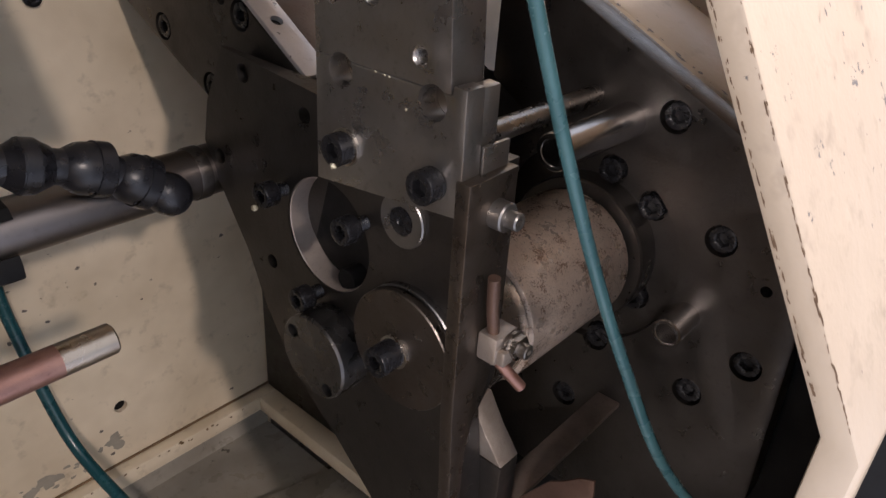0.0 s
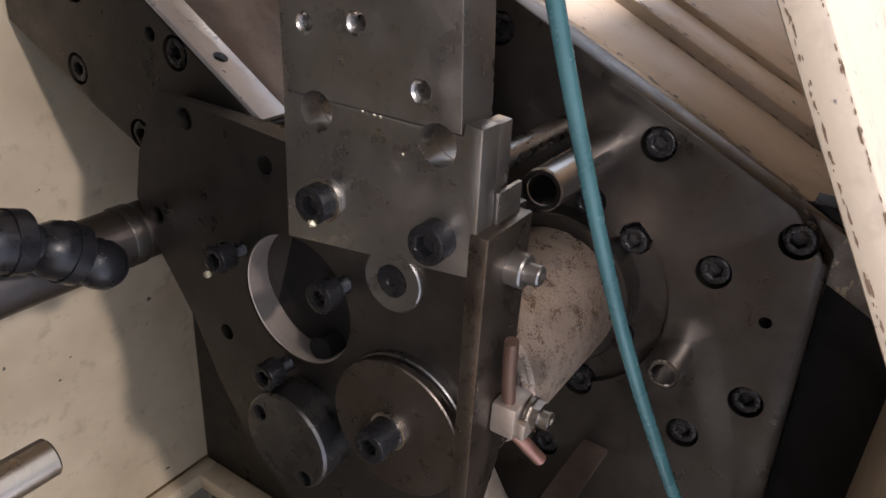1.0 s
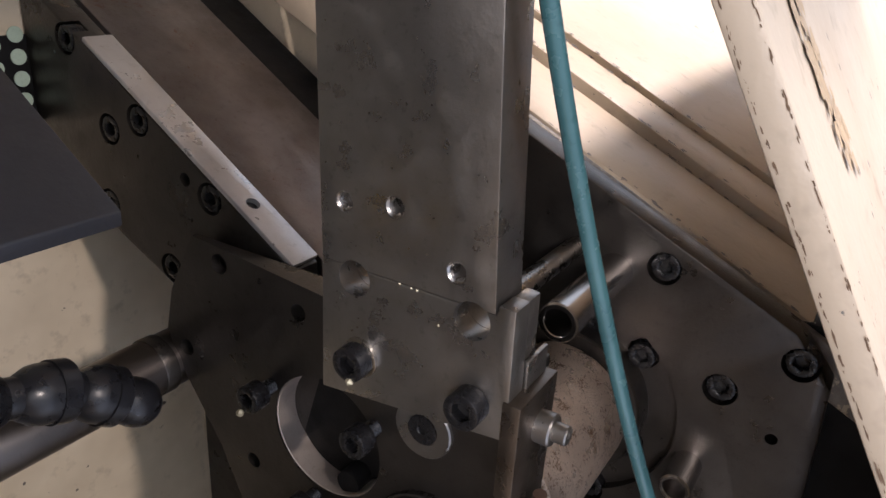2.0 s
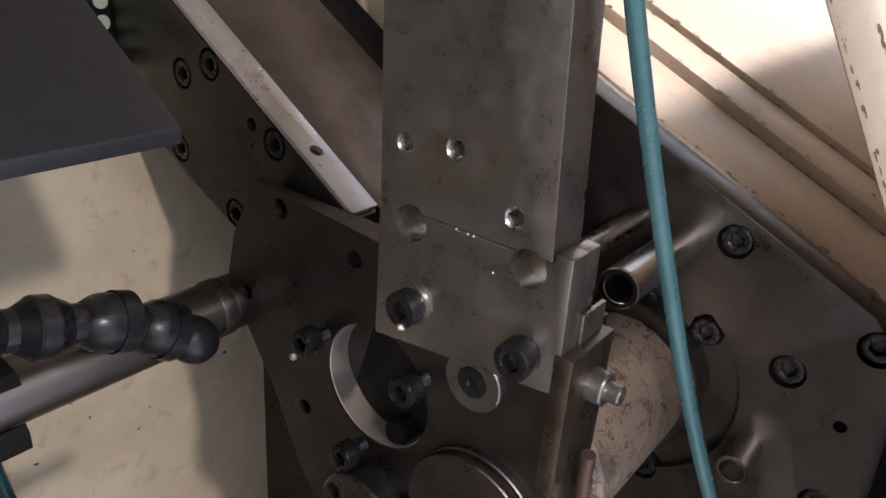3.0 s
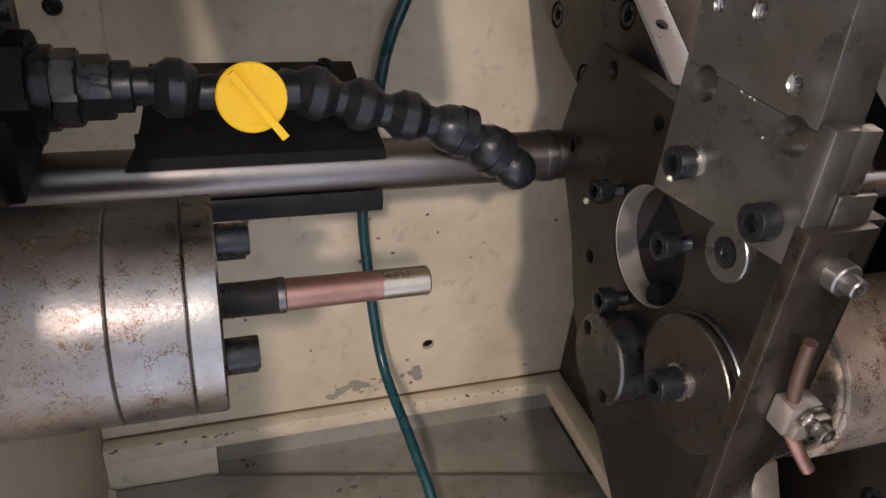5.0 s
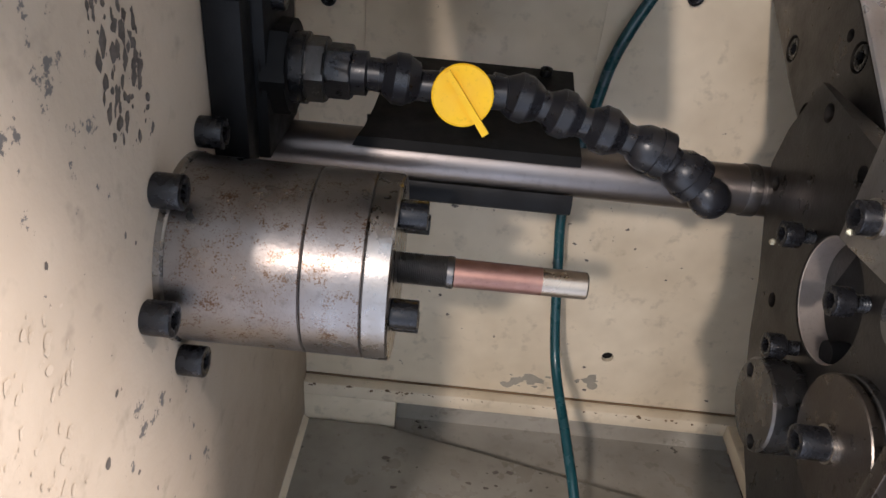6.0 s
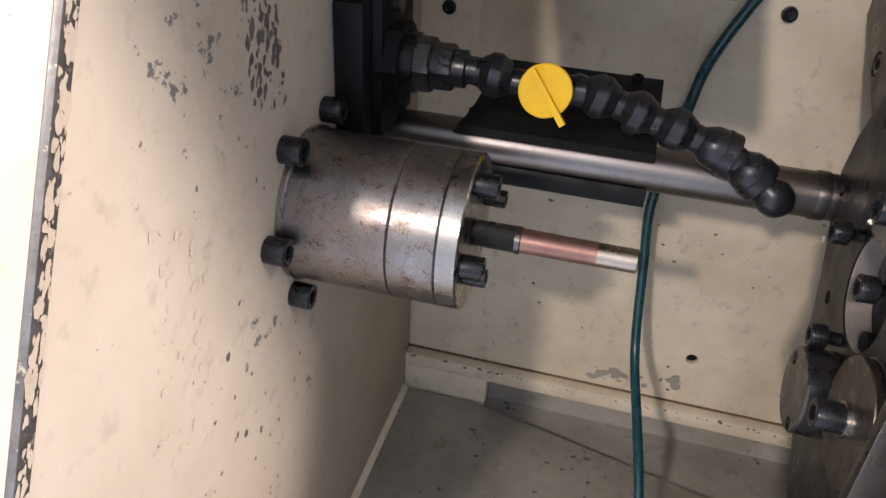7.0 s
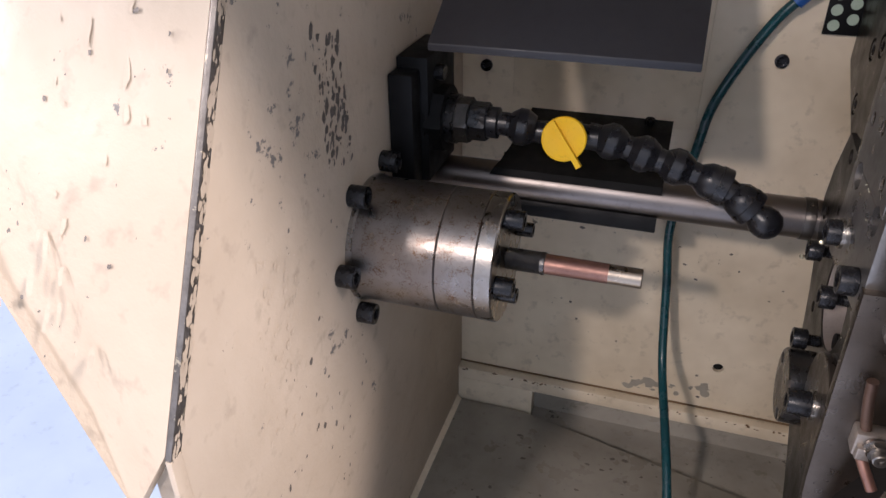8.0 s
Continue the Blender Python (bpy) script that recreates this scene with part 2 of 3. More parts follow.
def cap_screw(at, axis, r=0.008, h=0.010, label="black socket head cap screw", mat=None, group="", shank=0.0, name="cap_screw", washer=False):
    """A socket head screw that stands on the surface point at, its head along axis; shank: how far it stands off."""
    ob = thing(name, at, label, "screw", group)
    a = Vector(axis).normalized()
    head = Vector(at) + a * shank
    b = r * 0.1
    hexr = r * 0.56
    part("head", lathe([(0, r * 0.94), (r * 0.06, r), (h - b, r), (h - b * 0.3, r - b * 0.3), (h, r - b), (h, hexr * 1.1), (h - b * 0.5, hexr, 1), (h * 0.45, hexr, 1), (h * 0.42, hexr * 0.2)], head, a, 36), mat or SCREW, ob)
    if shank:
        prof = [(-0.004, r * 0.55)]
        n = max(2, int(shank / 0.0012))
        for i in range(n):
            prof += [(shank * i / n, r * 0.52), (shank * (i + 0.5) / n, r * 0.60)]
        prof.append((shank + 0.001, r * 0.52))
        part("thread", lathe(prof, at, a, 20), mat or SCREW, ob)
    if washer:
        part("washer", lathe([(0.0, r * 0.6), (0.0, r * 1.16), (0.0016, r * 1.16), (0.0018, r * 1.1), (0.0018, r * 0.6)], at, a, 36), BRIGHT, ob, "bright steel washer")
    return ob


# ---- the cabin ----
LW, BW, FZ = -0.287, 0.315, -0.392
WALL, TRIM = "wall", "trim"


def slant(y0, z0, rise=1.75):
    """The line of the slanted front in the yz plane, through a point of it."""
    return lambda z: y0 + (z - z0) / rise


LEFT, RIGHT = slant(-0.083, 0.048, 2.0), slant(-0.0925, 0.052)
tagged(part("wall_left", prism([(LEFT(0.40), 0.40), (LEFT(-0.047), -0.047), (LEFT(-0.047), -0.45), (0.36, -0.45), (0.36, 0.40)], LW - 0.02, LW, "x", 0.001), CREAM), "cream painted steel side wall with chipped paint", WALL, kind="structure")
wall_back = tagged(part("wall_back", box(LW, 0.125, BW, BW + 0.02, -0.34, 0.40, 0.001), CREAM_WALL), "oil-stained cream painted back wall", WALL, kind="structure")
cut(wall_back, hole((-0.014, BW, -0.285), 0.0054, 0.015, (0, 1, 0)))
# Black disc paints the dark of the hole, whose bottom is cream.
part("plug", lathe([(0.004, 0.0051), (0.012, 0.0051)], (-0.014, BW, -0.285), (0, 1, 0), 20), BLACK, wall_back, "black disc added for the shade in a screw hole")
tagged(part("wall_back_upper", box(0.125, 0.9, BW, BW + 0.02, -0.45, 0.40, 0.001), CREAM_WALL), "cream painted back wall behind the plates", WALL, kind="structure")
tagged(part("floor", box(LW - 0.02, 0.9, -0.16, 0.36, FZ - 0.02, FZ, 0), FLOOR), "oily grey cream painted chip tray floor", "floor", kind="structure")
# Wall in shadow behind the rear plate; the shade is painted as black.
tagged(part("wall_right", box(0.215, 0.235, -0.3, 0.33, -0.45, -0.02, 0.001), BLACK), "side wall behind the mounting plate, its shadow painted black", WALL, kind="structure")
tagged(part("wall_right_low", box(0.125, 0.185, 0.13, BW, -0.45, -0.02, 0.001), DARK), "dark oily casting beside the back wall", WALL, kind="structure")
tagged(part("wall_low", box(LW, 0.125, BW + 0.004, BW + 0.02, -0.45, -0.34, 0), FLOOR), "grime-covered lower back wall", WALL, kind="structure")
tagged(part("trim_back", box(LW, 0.125, BW - 0.013, BW + 0.004, -0.356, -0.3405, 0.0015), CREAM_WALL), "cream painted ledge with rust runs", "ledge", kind="structure")
tagged(part("trim_right", box(0.106, 0.125, 0.02, BW - 0.013, -0.356, -0.3405, 0.0015), CREAM_WALL), "cream painted ledge beside the casting", "ledge", kind="structure")
tagged(part("trim_skirt", box(LW, -0.2, BW - 0.012, BW + 0.004, FZ, -0.3565, 0.001), CREAM_WALL), "cream painted skirt under the ledge", "ledge", kind="structure")
tagged(part("tray_sheet", prism([(LW, BW - 0.014), (-0.21, BW - 0.014), (0.016, 0.248), (0.2, 0.205), (0.2, -0.15), (LW, -0.15)], FZ + 0.0005, FZ + 0.006, "z", 0.0015), FLOOR), "grime-stained tray sheet on the floor", "tray", kind="structure")
tagged(part("trim_seam", prism([(LW, FZ + 0.006), (LW + 0.005, FZ + 0.006), (LW, FZ + 0.011)], -0.13, 0.30, "y", 0.0), CREAM_WALL), "sealant seam along the foot of the wall", "seam", kind="structure")
tagged(part("machine_base", box(LW - 0.02, 0.9, -0.14, 0.36, -1.0, FZ - 0.0205, 0.004), CREAM), "cream painted machine base under the tray", "machine base", kind="structure")
# Unseen cover, added so its edge casts the shade line on the left wall.
shade_hood = tagged(part("shade_hood", box(-0.31, 0.45, -0.158, 0.33, 0.402, 0.41, 0.001), CREAM), "unseen cream top cover added to shade the cabin", "cover", kind="structure")
tagged(part("ground", prism([(-60, -60), (60, -60), (60, 60), (-60, 60)], -1.05, -1.0, "z", 0), GROUND), "pale blue-grey painted workshop floor", "floor", kind="structure")
access = thing("access_cover", (-0.157, BW, 0.1), "thin cream painted access cover on the back wall", "cover")
part("sheet", box(-0.238, -0.076, BW - 0.003, BW - 0.0002, -0.035, 0.3, 0.0008), CREAM_WALL, access)

# ---- front panels ----
def front_panel(name, x0, x1, line, zb, depth, label):
    top = 0.22
    pts = [(line(top), top), (line(zb), zb), (line(zb), -0.6), (line(zb) - depth, -0.6), (line(zb) - depth, zb - 0.003), (line(top) - depth, top)]
    return tagged(part(name, prism(pts, x0, x1, "x", 0.0015), CREAM), label, WALL, kind="structure")


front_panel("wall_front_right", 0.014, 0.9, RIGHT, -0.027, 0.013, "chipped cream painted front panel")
n_out = Vector((0, -0.868, 0.496))
bm = bmesh.new()
face = []
for x, z in ((-0.2895, 0.60), (-0.2895, -0.047), (-0.2895, -0.30), (-0.16 - 0.29, -0.30), (-0.318, -0.095), (-0.404, 0.016), (-0.86, 0.60)):
    zz = max(z, -0.047)
    face.append(Vector((x, LEFT(zz), z)))
low = [bm.verts.new(p) for p in face]
top = [bm.verts.new(p + Vector((0, -0.007, 0.002))) for p in face]
order = [0, 1, 4, 5, 6]
for ring in ([low[i] for i in order], [top[i] for i in order]):
    bm.faces.new(ring)
for i, j in zip(order, order[1:] + order[:1]):
    bm.faces.new((low[i], low[j], top[j], top[i]))
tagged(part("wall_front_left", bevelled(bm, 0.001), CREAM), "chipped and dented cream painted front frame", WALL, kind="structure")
tagged(part("trim_edge", prism([(LEFT(0.5) - 0.008, 0.5), (LEFT(-0.047) - 0.008, -0.047), (LEFT(-0.047), -0.047), (LEFT(0.5), 0.5)], -0.2894, LW + 0.001, "x", 0.0004), WORN), "worn bare steel edge of the front frame", "edge", kind="structure")
tagged(part("trim_edge_low", prism([(LEFT(-0.047) - 0.008, -0.0475), (LEFT(-0.047) - 0.008, -0.45), (LEFT(-0.047), -0.45), (LEFT(-0.047), -0.0475)], -0.2894, LW + 0.001, "x", 0.0004), CREAM), "cream painted lower edge of the front frame", "edge", kind="structure")

def flakes(name, a, b, u, v, count, size, mat, label, lift=0.00025, spread=1.0, seed=3, stretch=1.0):
    """Irregular flat flakes strewn along the line a-b, in the plane of u and v."""
    rnd = random.Random(seed)
    a, b, u, v = Vector(a), Vector(b), Vector(u).normalized(), Vector(v).normalized()
    n = u.cross(v)
    verts, faces = [], []
    for _ in range(count):
        c = a.lerp(b, rnd.random()) + v * rnd.uniform(-1, 1) * spread * size + n * lift * rnd.uniform(0.7, 1.6)
        k, r = rnd.randint(6, 9), size * rnd.uniform(0.25, 1.0) ** 2
        st = rnd.uniform(0.8, 2.2) * stretch
        base = len(verts)
        for i in range(k):
            q = 2 * math.pi * i / k
            rr = r * rnd.uniform(0.45, 1.0)
            verts.append(c + u * rr * st * math.cos(q) + v * rr * math.sin(q))
        faces.append(list(range(base, base + k)))
    me = bpy.data.meshes.new(name)
    me.from_pydata(verts, [], faces)
    me.materials.append(mat)
    return tagged(new(name, me), label, "worn paint", kind="stuff")


E1, E2 = (0.0138, RIGHT(0.215) - 0.0024, 0.215), (0.0138, RIGHT(-0.02) - 0.0024, -0.02)
F1, F2 = (0.0138, RIGHT(0.215) - 0.0112, 0.215), (0.0138, RIGHT(-0.02) - 0.0112, -0.02)
along = Vector(E1) - Vector(E2)
flakes("edge_chips", E1, E2, along, (0, 0.87, -0.5), 220, 0.00042, EDGE, "rust-brown chips along the front panel's inner edge", 0.0002, 0.9, 4, 4.0)
flakes("edge_chips", F1, F2, along, (0, 0.87, -0.5), 220, 0.0004, EDGE, "rust-brown chips along the front panel's outer edge", 0.0002, 0.8, 5, 4.5)
flakes("paint_scars", (0.052, RIGHT(0.20) - 0.0131, 0.20), (0.075, RIGHT(0.10) - 0.0131, 0.10), along, (1, 0, 0), 170, 0.0058, PRIMER, "brown primer showing through flaked paint", -0.0002, 1.9, 8)
flakes("paint_scars", (0.10, RIGHT(0.20) - 0.0133, 0.20), (0.06, RIGHT(-0.02) - 0.0133, -0.02), along, (1, 0, 0), 50, 0.0014, CHIP, "dark specks on the front panel", -0.0005, 28, 9)
flakes("edge_chips", (LW + 0.0012, LEFT(0.3) - 0.004, 0.3), (LW + 0.0012, LEFT(-0.047) - 0.004, -0.047), along, (0, 0.87, -0.5), 360, 0.0022, CREAM, "paint left on the frame's bare edge", -0.0003, 1.3, 10, 1.8)
flakes("wall_chips", (LW, 0.05, 0.10), (LW, 0.055, 0.015), (0, 0.25, 1), (0, 1, -0.25), 150, 0.0036, CHIP, "grey chips in the paint above the spindle", -0.0002, 5.0, 11)
flakes("wall_chips", (LW, 0.02, 0.0), (LW, -0.03, -0.3), (0, 0.25, 1), (0, 1, -0.25), 70, 0.0026, CHIP, "small dark specks in the wall paint", -0.0002, 18, 12)
flakes("wall_scratches", (LW, -0.03, 0.0), (LW, -0.05, -0.12), (0, 0.5, 1), (0, 1, -0.5), 90, 0.0032, BLISTER, "raised blistered streaks of wall paint", -0.0004, 7, 13)
flakes("frame_scars", (-0.33, LEFT(0.16) - 0.0072, 0.162), (-0.37, LEFT(-0.02) - 0.0072, -0.018), along, (1, 0, 0), 45, 0.0030, CREAM, "raised scars in the paint of the front frame", -0.0004, 12, 31, 2.0)
flakes("frame_scars", (-0.33, LEFT(0.16) - 0.0072, 0.162), (-0.37, LEFT(-0.02) - 0.0072, -0.018), along, (1, 0, 0), 40, 0.0016, CHIP, "small dark specks on the front frame", -0.0005, 28, 32)
flakes("wall_specks", (-0.27, BW, -0.10), (0.10, BW, -0.25), (1, 0, 0), (0, 0, -1), 70, 0.0022, CHIP, "dark specks and oil spots on the back wall", -0.0004, 60, 14)
flakes("oil_smears", (-0.10, BW, -0.325), (-0.02, BW, -0.318), (1, 0, 0), (0, 0, -1), 22, 0.0065, SMEAR, "grey oil smears above the ledge", -0.0003, 1.3, 15)
flakes("ledge_rust", (LW, BW - 0.0132, -0.3425), (0.11, BW - 0.0132, -0.3425), (1, 0, 0), (0, 0, -1), 70, 0.0022, RUSTY, "rust runs along the ledge", -0.0003, 0.9, 16)
flakes("tray_grime", (-0.24, 0.20, FZ + 0.006), (0.0, 0.21, FZ + 0.006), (1, 0, 0), (0, 1, 0), 60, 0.0030, CHIP, "dark grime and chips on the tray", 0.0003, 22, 17)
tagged(part("trim_line", box(LW, 0.125, BW - 0.0018, BW - 0.0002, -0.3404, -0.3388, 0.0002), RUSTY), "rusty joint between wall and ledge", "joint", kind="structure")

# ---- casing beyond the rear plate ----
def casing(name, x0, x1, ya, yb, lift, mat, label):
    f = lambda y: 0.040 + 0.48 * (y - 0.049) + lift
    return tagged(part(name, prism([(ya, f(ya)), (yb, f(yb)), (yb, f(yb) - 0.03), (ya, f(ya) - 0.03)], x0, x1, "x", 0.002), mat), label, "casing", kind="structure")


casing("casing_edge", 0.206, 0.2125, -0.13, 0.2, 0.0, WORN, "worn steel edge of the machine casing")
casing("casing_band", 0.216, 0.297, -0.16, 0.31, 0.0, CREAM, "cream painted sloping casing with worn edges")
casing("casing_step", 0.302, 0.355, -0.16, 0.31, 0.007, CREAM, "cream painted raised casing strip")
casing("casing_top", 0.357, 0.9, -0.2, 0.31, 0.012, CREAM, "cream painted sloping machine top")
for lift, x, sd in ((0.0, 0.2165, 21), (0.0, 0.2965, 22), (0.007, 0.3025, 23), (0.007, 0.3545, 24), (0.012, 0.3575, 25)):
    f = lambda y: 0.040 + 0.48 * (y - 0.049) + lift
    flakes("casing_chips", (x, -0.10, f(-0.10)), (x, 0.28, f(0.28)), (0, 1, 0.48), (1, 0, 0), 70, 0.0026, CHIP, "dark chips along the casing's edges", -0.0004, 0.8, sd)
casing("casing_side", 0.168, 0.204, 0.175, 0.31, 0.0, CREAM, "cream painted casing beside the slide")
g = lambda y: 0.061 + 0.61 * (y - 0.2) - 0.004
slide = thing("slide_plate", (0.1, 0.2, 0.05), "grey-brown stained sloping steel slide plate", "machine plate")
part("plate", prism([(0.085, g(0.085)), (0.312, g(0.312)), (0.312, g(0.312) - 0.016), (0.085, g(0.085) - 0.016)], 0.0535, 0.132), SLIDE, slide)
# Black strip stands in for the shade between rail and slide.
part("gap_shade", prism([(0.085, g(0.085) - 0.008), (0.312, g(0.312) - 0.008), (0.312, g(0.312) - 0.02), (0.085, g(0.085) - 0.02)], 0.0452, 0.0530), BLACK, slide, "black strip added for the shade in the gap")
part("seal", prism([(0.085, g(0.085) - 0.003), (0.312, g(0.312) - 0.003), (0.312, g(0.312) - 0.02), (0.085, g(0.085) - 0.02)], 0.1325, 0.166), BLACK, slide, "black rubber seal")

# ---- rear plate ----
P3X = 0.185
rear = thing("rear_plate", (P3X, 0.04, -0.1), "large blackened steel mounting plate with angled corners", "machine plate")
P3 = part("plate", prism([(0.128, 0.078), (-0.072, -0.015), (-0.093, -0.040), (-0.100, -0.22), (-0.06, -0.30), (0.128, -0.30)], P3X, P3X + 0.02, "x", 0.0015), DARK, rear)
MY, MZ = 0.043, -0.097
BOLTS = [(0.0, 0.001), (-0.077, -0.031), (-0.042, -0.060), (-0.075, -0.130), (-0.047, -0.166), (0.004, -0.057), (0.003, -0.120), (0.021, -0.160), (0.034, -0.043), (0.036, -0.218), (0.10, 0.045)]
cut(P3, lathe([(-0.004, 0.067), (0.007, 0.067)], (P3X, MY, MZ), seg=64))
cut(P3, joined([hole((P3X, y, z), 0.0096, 0.013) for y, z in BOLTS] + [hole((P3X, -0.073, -0.079), 0.0034, 0.012)]))
for y, z in BOLTS:
    cap_screw((P3X + 0.0125, y, z), (-1, 0, 0), 0.0080, 0.0105, "black socket screw sunk in the dark mounting plate", group="screws of the mounting plate")

motor = thing("motor", (0.1, MY, MZ), "rust-flecked bare steel motor cylinder behind the swing plate", "motor")
part("body", lathe([(0.072, 0.0415), (0.073, 0.042), (0.168, 0.042), (0.172, 0.0405), (0.173, 0.038), (0.193, 0.038)], (0, MY, MZ), seg=64), MOTOR, motor)
part("sleeve", lathe([(0.0425, 0.039), (0.070, 0.039), (0.0715, 0.0385), (0.0715, 0.03)], (0, MY, MZ), seg=64), BRIGHT, motor, "bright machined sleeve")
part("flange", lathe([(0.1745, 0.0382), (0.1745, 0.047), (0.176, 0.048), (0.1935, 0.048), (0.1935, 0.0382)], (0, MY, MZ), seg=64), DARK, motor, "dark steel mounting flange")


def pipe_stub(name, y, z, x0, x1, r, ri, label):
    ob = thing(name, (x1, y, z), label, "pipe")
    part("pipe", lathe([(x1, r), (x0 + 0.001, r), (x0, r - 0.0008), (x0, ri + 0.0004), (x0 + 0.0006, ri), (x1 - 0.002, ri), (x1 - 0.002, ri * 0.2)], (0, y, z), seg=40), PIPE, ob)
    return ob


pipe_stub("pipe_stub", 0.027, -0.008, 0.106, P3X, 0.0105, 0.0072, "polished hollow steel pipe on the mounting plate")
pipe_stub("pipe_stub", -0.034, -0.1145, 0.158, P3X, 0.0088, 0.0062, "short hollow steel pipe on the mounting plate")
rod = thing("tie_rod", (0.1, 0.055, 0.012), "thin steel rod behind the lever", "rod")
part("rod", lathe([(0.043, 0.006), (P3X, 0.006)], (0, 0.052, 0.0), seg=24), STEEL, rod)

# ---- front plate ----
P1X, SY, SZ = 0.014, 0.094, -0.050
carrier = thing("carrier_plate", (P1X, 0.1, -0.1), "dark steel swing plate carrying screws and a pulley", "machine plate")
P1 = part("plate", prism([(0.174, 0.027), (0.004, 0.014), (0.003, -0.10), (0.010, -0.126), (0.004, -0.17), (0.0, -0.26), (0.02, -0.26), (0.059, -0.206), (0.091, -0.178), (0.126, -0.152), (0.150, -0.115), (0.163, -0.087), (0.190, -0.048), (0.198, -0.030), (0.192, -0.006)], P1X, P1X + 0.028, "x", 0), DARK, carrier)
for v in P1.data.vertices:
    w = v.co + base_of(P1)
    if w.x > P1X + 0.02 and w.z > 0.02 and w.y > 0.15:
        v.co.x -= 0.025
cut(P1, lathe([(-0.004, 0.0305), (0.0185, 0.0305)], (P1X, SY, SZ), seg=64))
cut(P1, joined([hole((P1X, y, z), r, 0.012) for y, z, r in ((0.157, 0.0175, 0.005), (0.109, 0.0085, 0.0042), (0.1405, -0.085, 0.0042), (0.184, -0.036, 0.0045))]))
part("bore_ring", lathe([(P1X + 0.0010, 0.0304), (P1X + 0.0014, 0.0300), (P1X + 0.0182, 0.0299), (P1X + 0.0182, 0.0304)], (0, SY, SZ), seg=64, ring=True), BORE, carrier, "bright machined bore ring")
part("bore_face", lathe([(P1X + 0.0140, 0.0297), (P1X + 0.0183, 0.0297)], (0, SY, SZ), seg=48), BLACK, carrier)
part("bore_plug", lathe([(P1X + 0.004, 0.0062), (P1X + 0.0162, 0.0062)], (0, SY - 0.010, SZ - 0.0235), seg=24), BLACK, carrier, "black plug in the bore")
part("side_strip", prism([(-0.001, 0.0160), (0.0295, 0.0165), (0.0290, -0.075), (0.0250, -0.092), (0.0170, -0.108), (0.0135, -0.128), (0.0125, -0.26), (0.0040, -0.26), (0.0045, -0.150), (0.0010, -0.100), (0.0002, -0.060)], -0.0048, 0.0025, "y", 0.0007), BROWN, carrier, "worn steel side strip with a bright edge")
pulley = thing("pulley", (P1X, 0.0325, -0.0825), "brown-tinged steel pulley disc with a groove", "pulley")
part("back_flange", lathe([(P1X - 0.0002, 0.0312), (0.0106, 0.0312), (0.0100, 0.0306), (0.0100, 0.02)], (0, 0.0325, -0.0825), seg=64), HUBCAP, pulley, "dark steel rim of the pulley")
part("disc", lathe([(0.0099, 0.0292), (0.0080, 0.0292), (0.0074, 0.031), (0.0046, 0.031), (0.004, 0.0304), (0.004, 0.006)], (0, 0.0325, -0.0825), seg=64), BROWN, pulley)
cap_screw((0.004, 0.0345, -0.0835), (-1, 0, 0), 0.0074, 0.0140, "black socket screw on a washer in the pulley", washer=True)
CY, CZ = 0.0868, -0.1130
hub = thing("hub_cap", (P1X, CY, CZ), "thick dark steel hub cap with two screw holes", "cap")
HUB = part("cap", lathe([(P1X - 0.0002, 0.0240), (-0.0022, 0.0240), (-0.0034, 0.0229), (-0.0034, 0.004)], (0, CY, CZ), seg=56), HUBCAP, hub)
CAPS = ((CY + 0.0150, CZ + 0.0095), (CY - 0.0115, CZ - 0.0150))
cut(HUB, joined([hole((-0.0034, y, z), 0.0040, 0.009) for y, z in CAPS]))
for y, z in CAPS:
    cap_screw((0.0052, y, z), (-1, 0, 0), 0.0035, 0.0040, "small socket screw sunk in the hub cap", SCREW, "screws of the hub cap")
disc = thing("flat_washer", (P1X, 0.0415, -0.0205), "flat steel washer with a dark socket screw", "washer")
part("ring", lathe([(P1X - 0.0002, 0.0132), (0.0122, 0.0132), (0.0116, 0.0126), (0.0116, 0.007), (0.0126, 0.0068)], (0, 0.0415, -0.0205), seg=48), ARM, disc)
part("screw_head", lathe([(0.0130, 0.0066), (0.0114, 0.0066), (0.0112, 0.006), (0.0112, 0.0022), (0.0116, 0.002, 1), (0.0125, 0.002, 1), (0.0125, 0.0004)], (0, 0.0415, -0.0205), seg=36), SCREW, disc, "black countersunk screw")
for y, z, lab in ((0.126, -0.0350, "black cap screw half unscrewed, swarf on its head"), (0.0665, -0.0315, "black cap screw half unscrewed from the swing plate"), (0.1000, -0.0850, "oily cap screw half unscrewed beside the hub cap")):
    cap_screw((P1X, y, z), (-1, 0, 0), 0.0066, 0.0085, lab, group="clamp screws round the bore", shank=0.0075)
chip = thing("swarf_chip", (-0.002, 0.128, -0.0415), "pale yellow curl of swarf on a screw head", "swarf")
part("curl", lathe([(0, 0.001), (0.0012, 0.0019), (0.003, 0.0012), (0.004, 0.0006)], (-0.0035, 0.1285, -0.0412), (0.3, 0.6, -0.7), 7), SWARF, chip)

# ---- link plate ----
LX = 0.0285
link = thing("link_plate", (0.04, 0.24, 0.03), "dark steel link plate rising to the back wall", "machine plate")
LK = part("plate", prism([(0.125, 0.0175), (0.25, 0.0938), (0.313, 0.132), (0.313, 0.036), (0.2425, 0.0006), (0.205, -0.0163), (0.186, -0.034), (0.125, -0.034)], LX, LX + 0.0165), DARK, link)
LB = [(0.2557, 0.0194), (0.2256, 0.0692), (0.2773, 0.1021), (0.1776, 0.0400), (0.2096, -0.0051), (0.2491, 0.0607)]
cut(LK, joined([hole((LX, y, z), 0.0082, 0.009) for y, z in LB] + [hole((LX, 0.194, 0.046), 0.0036, 0.009)]))
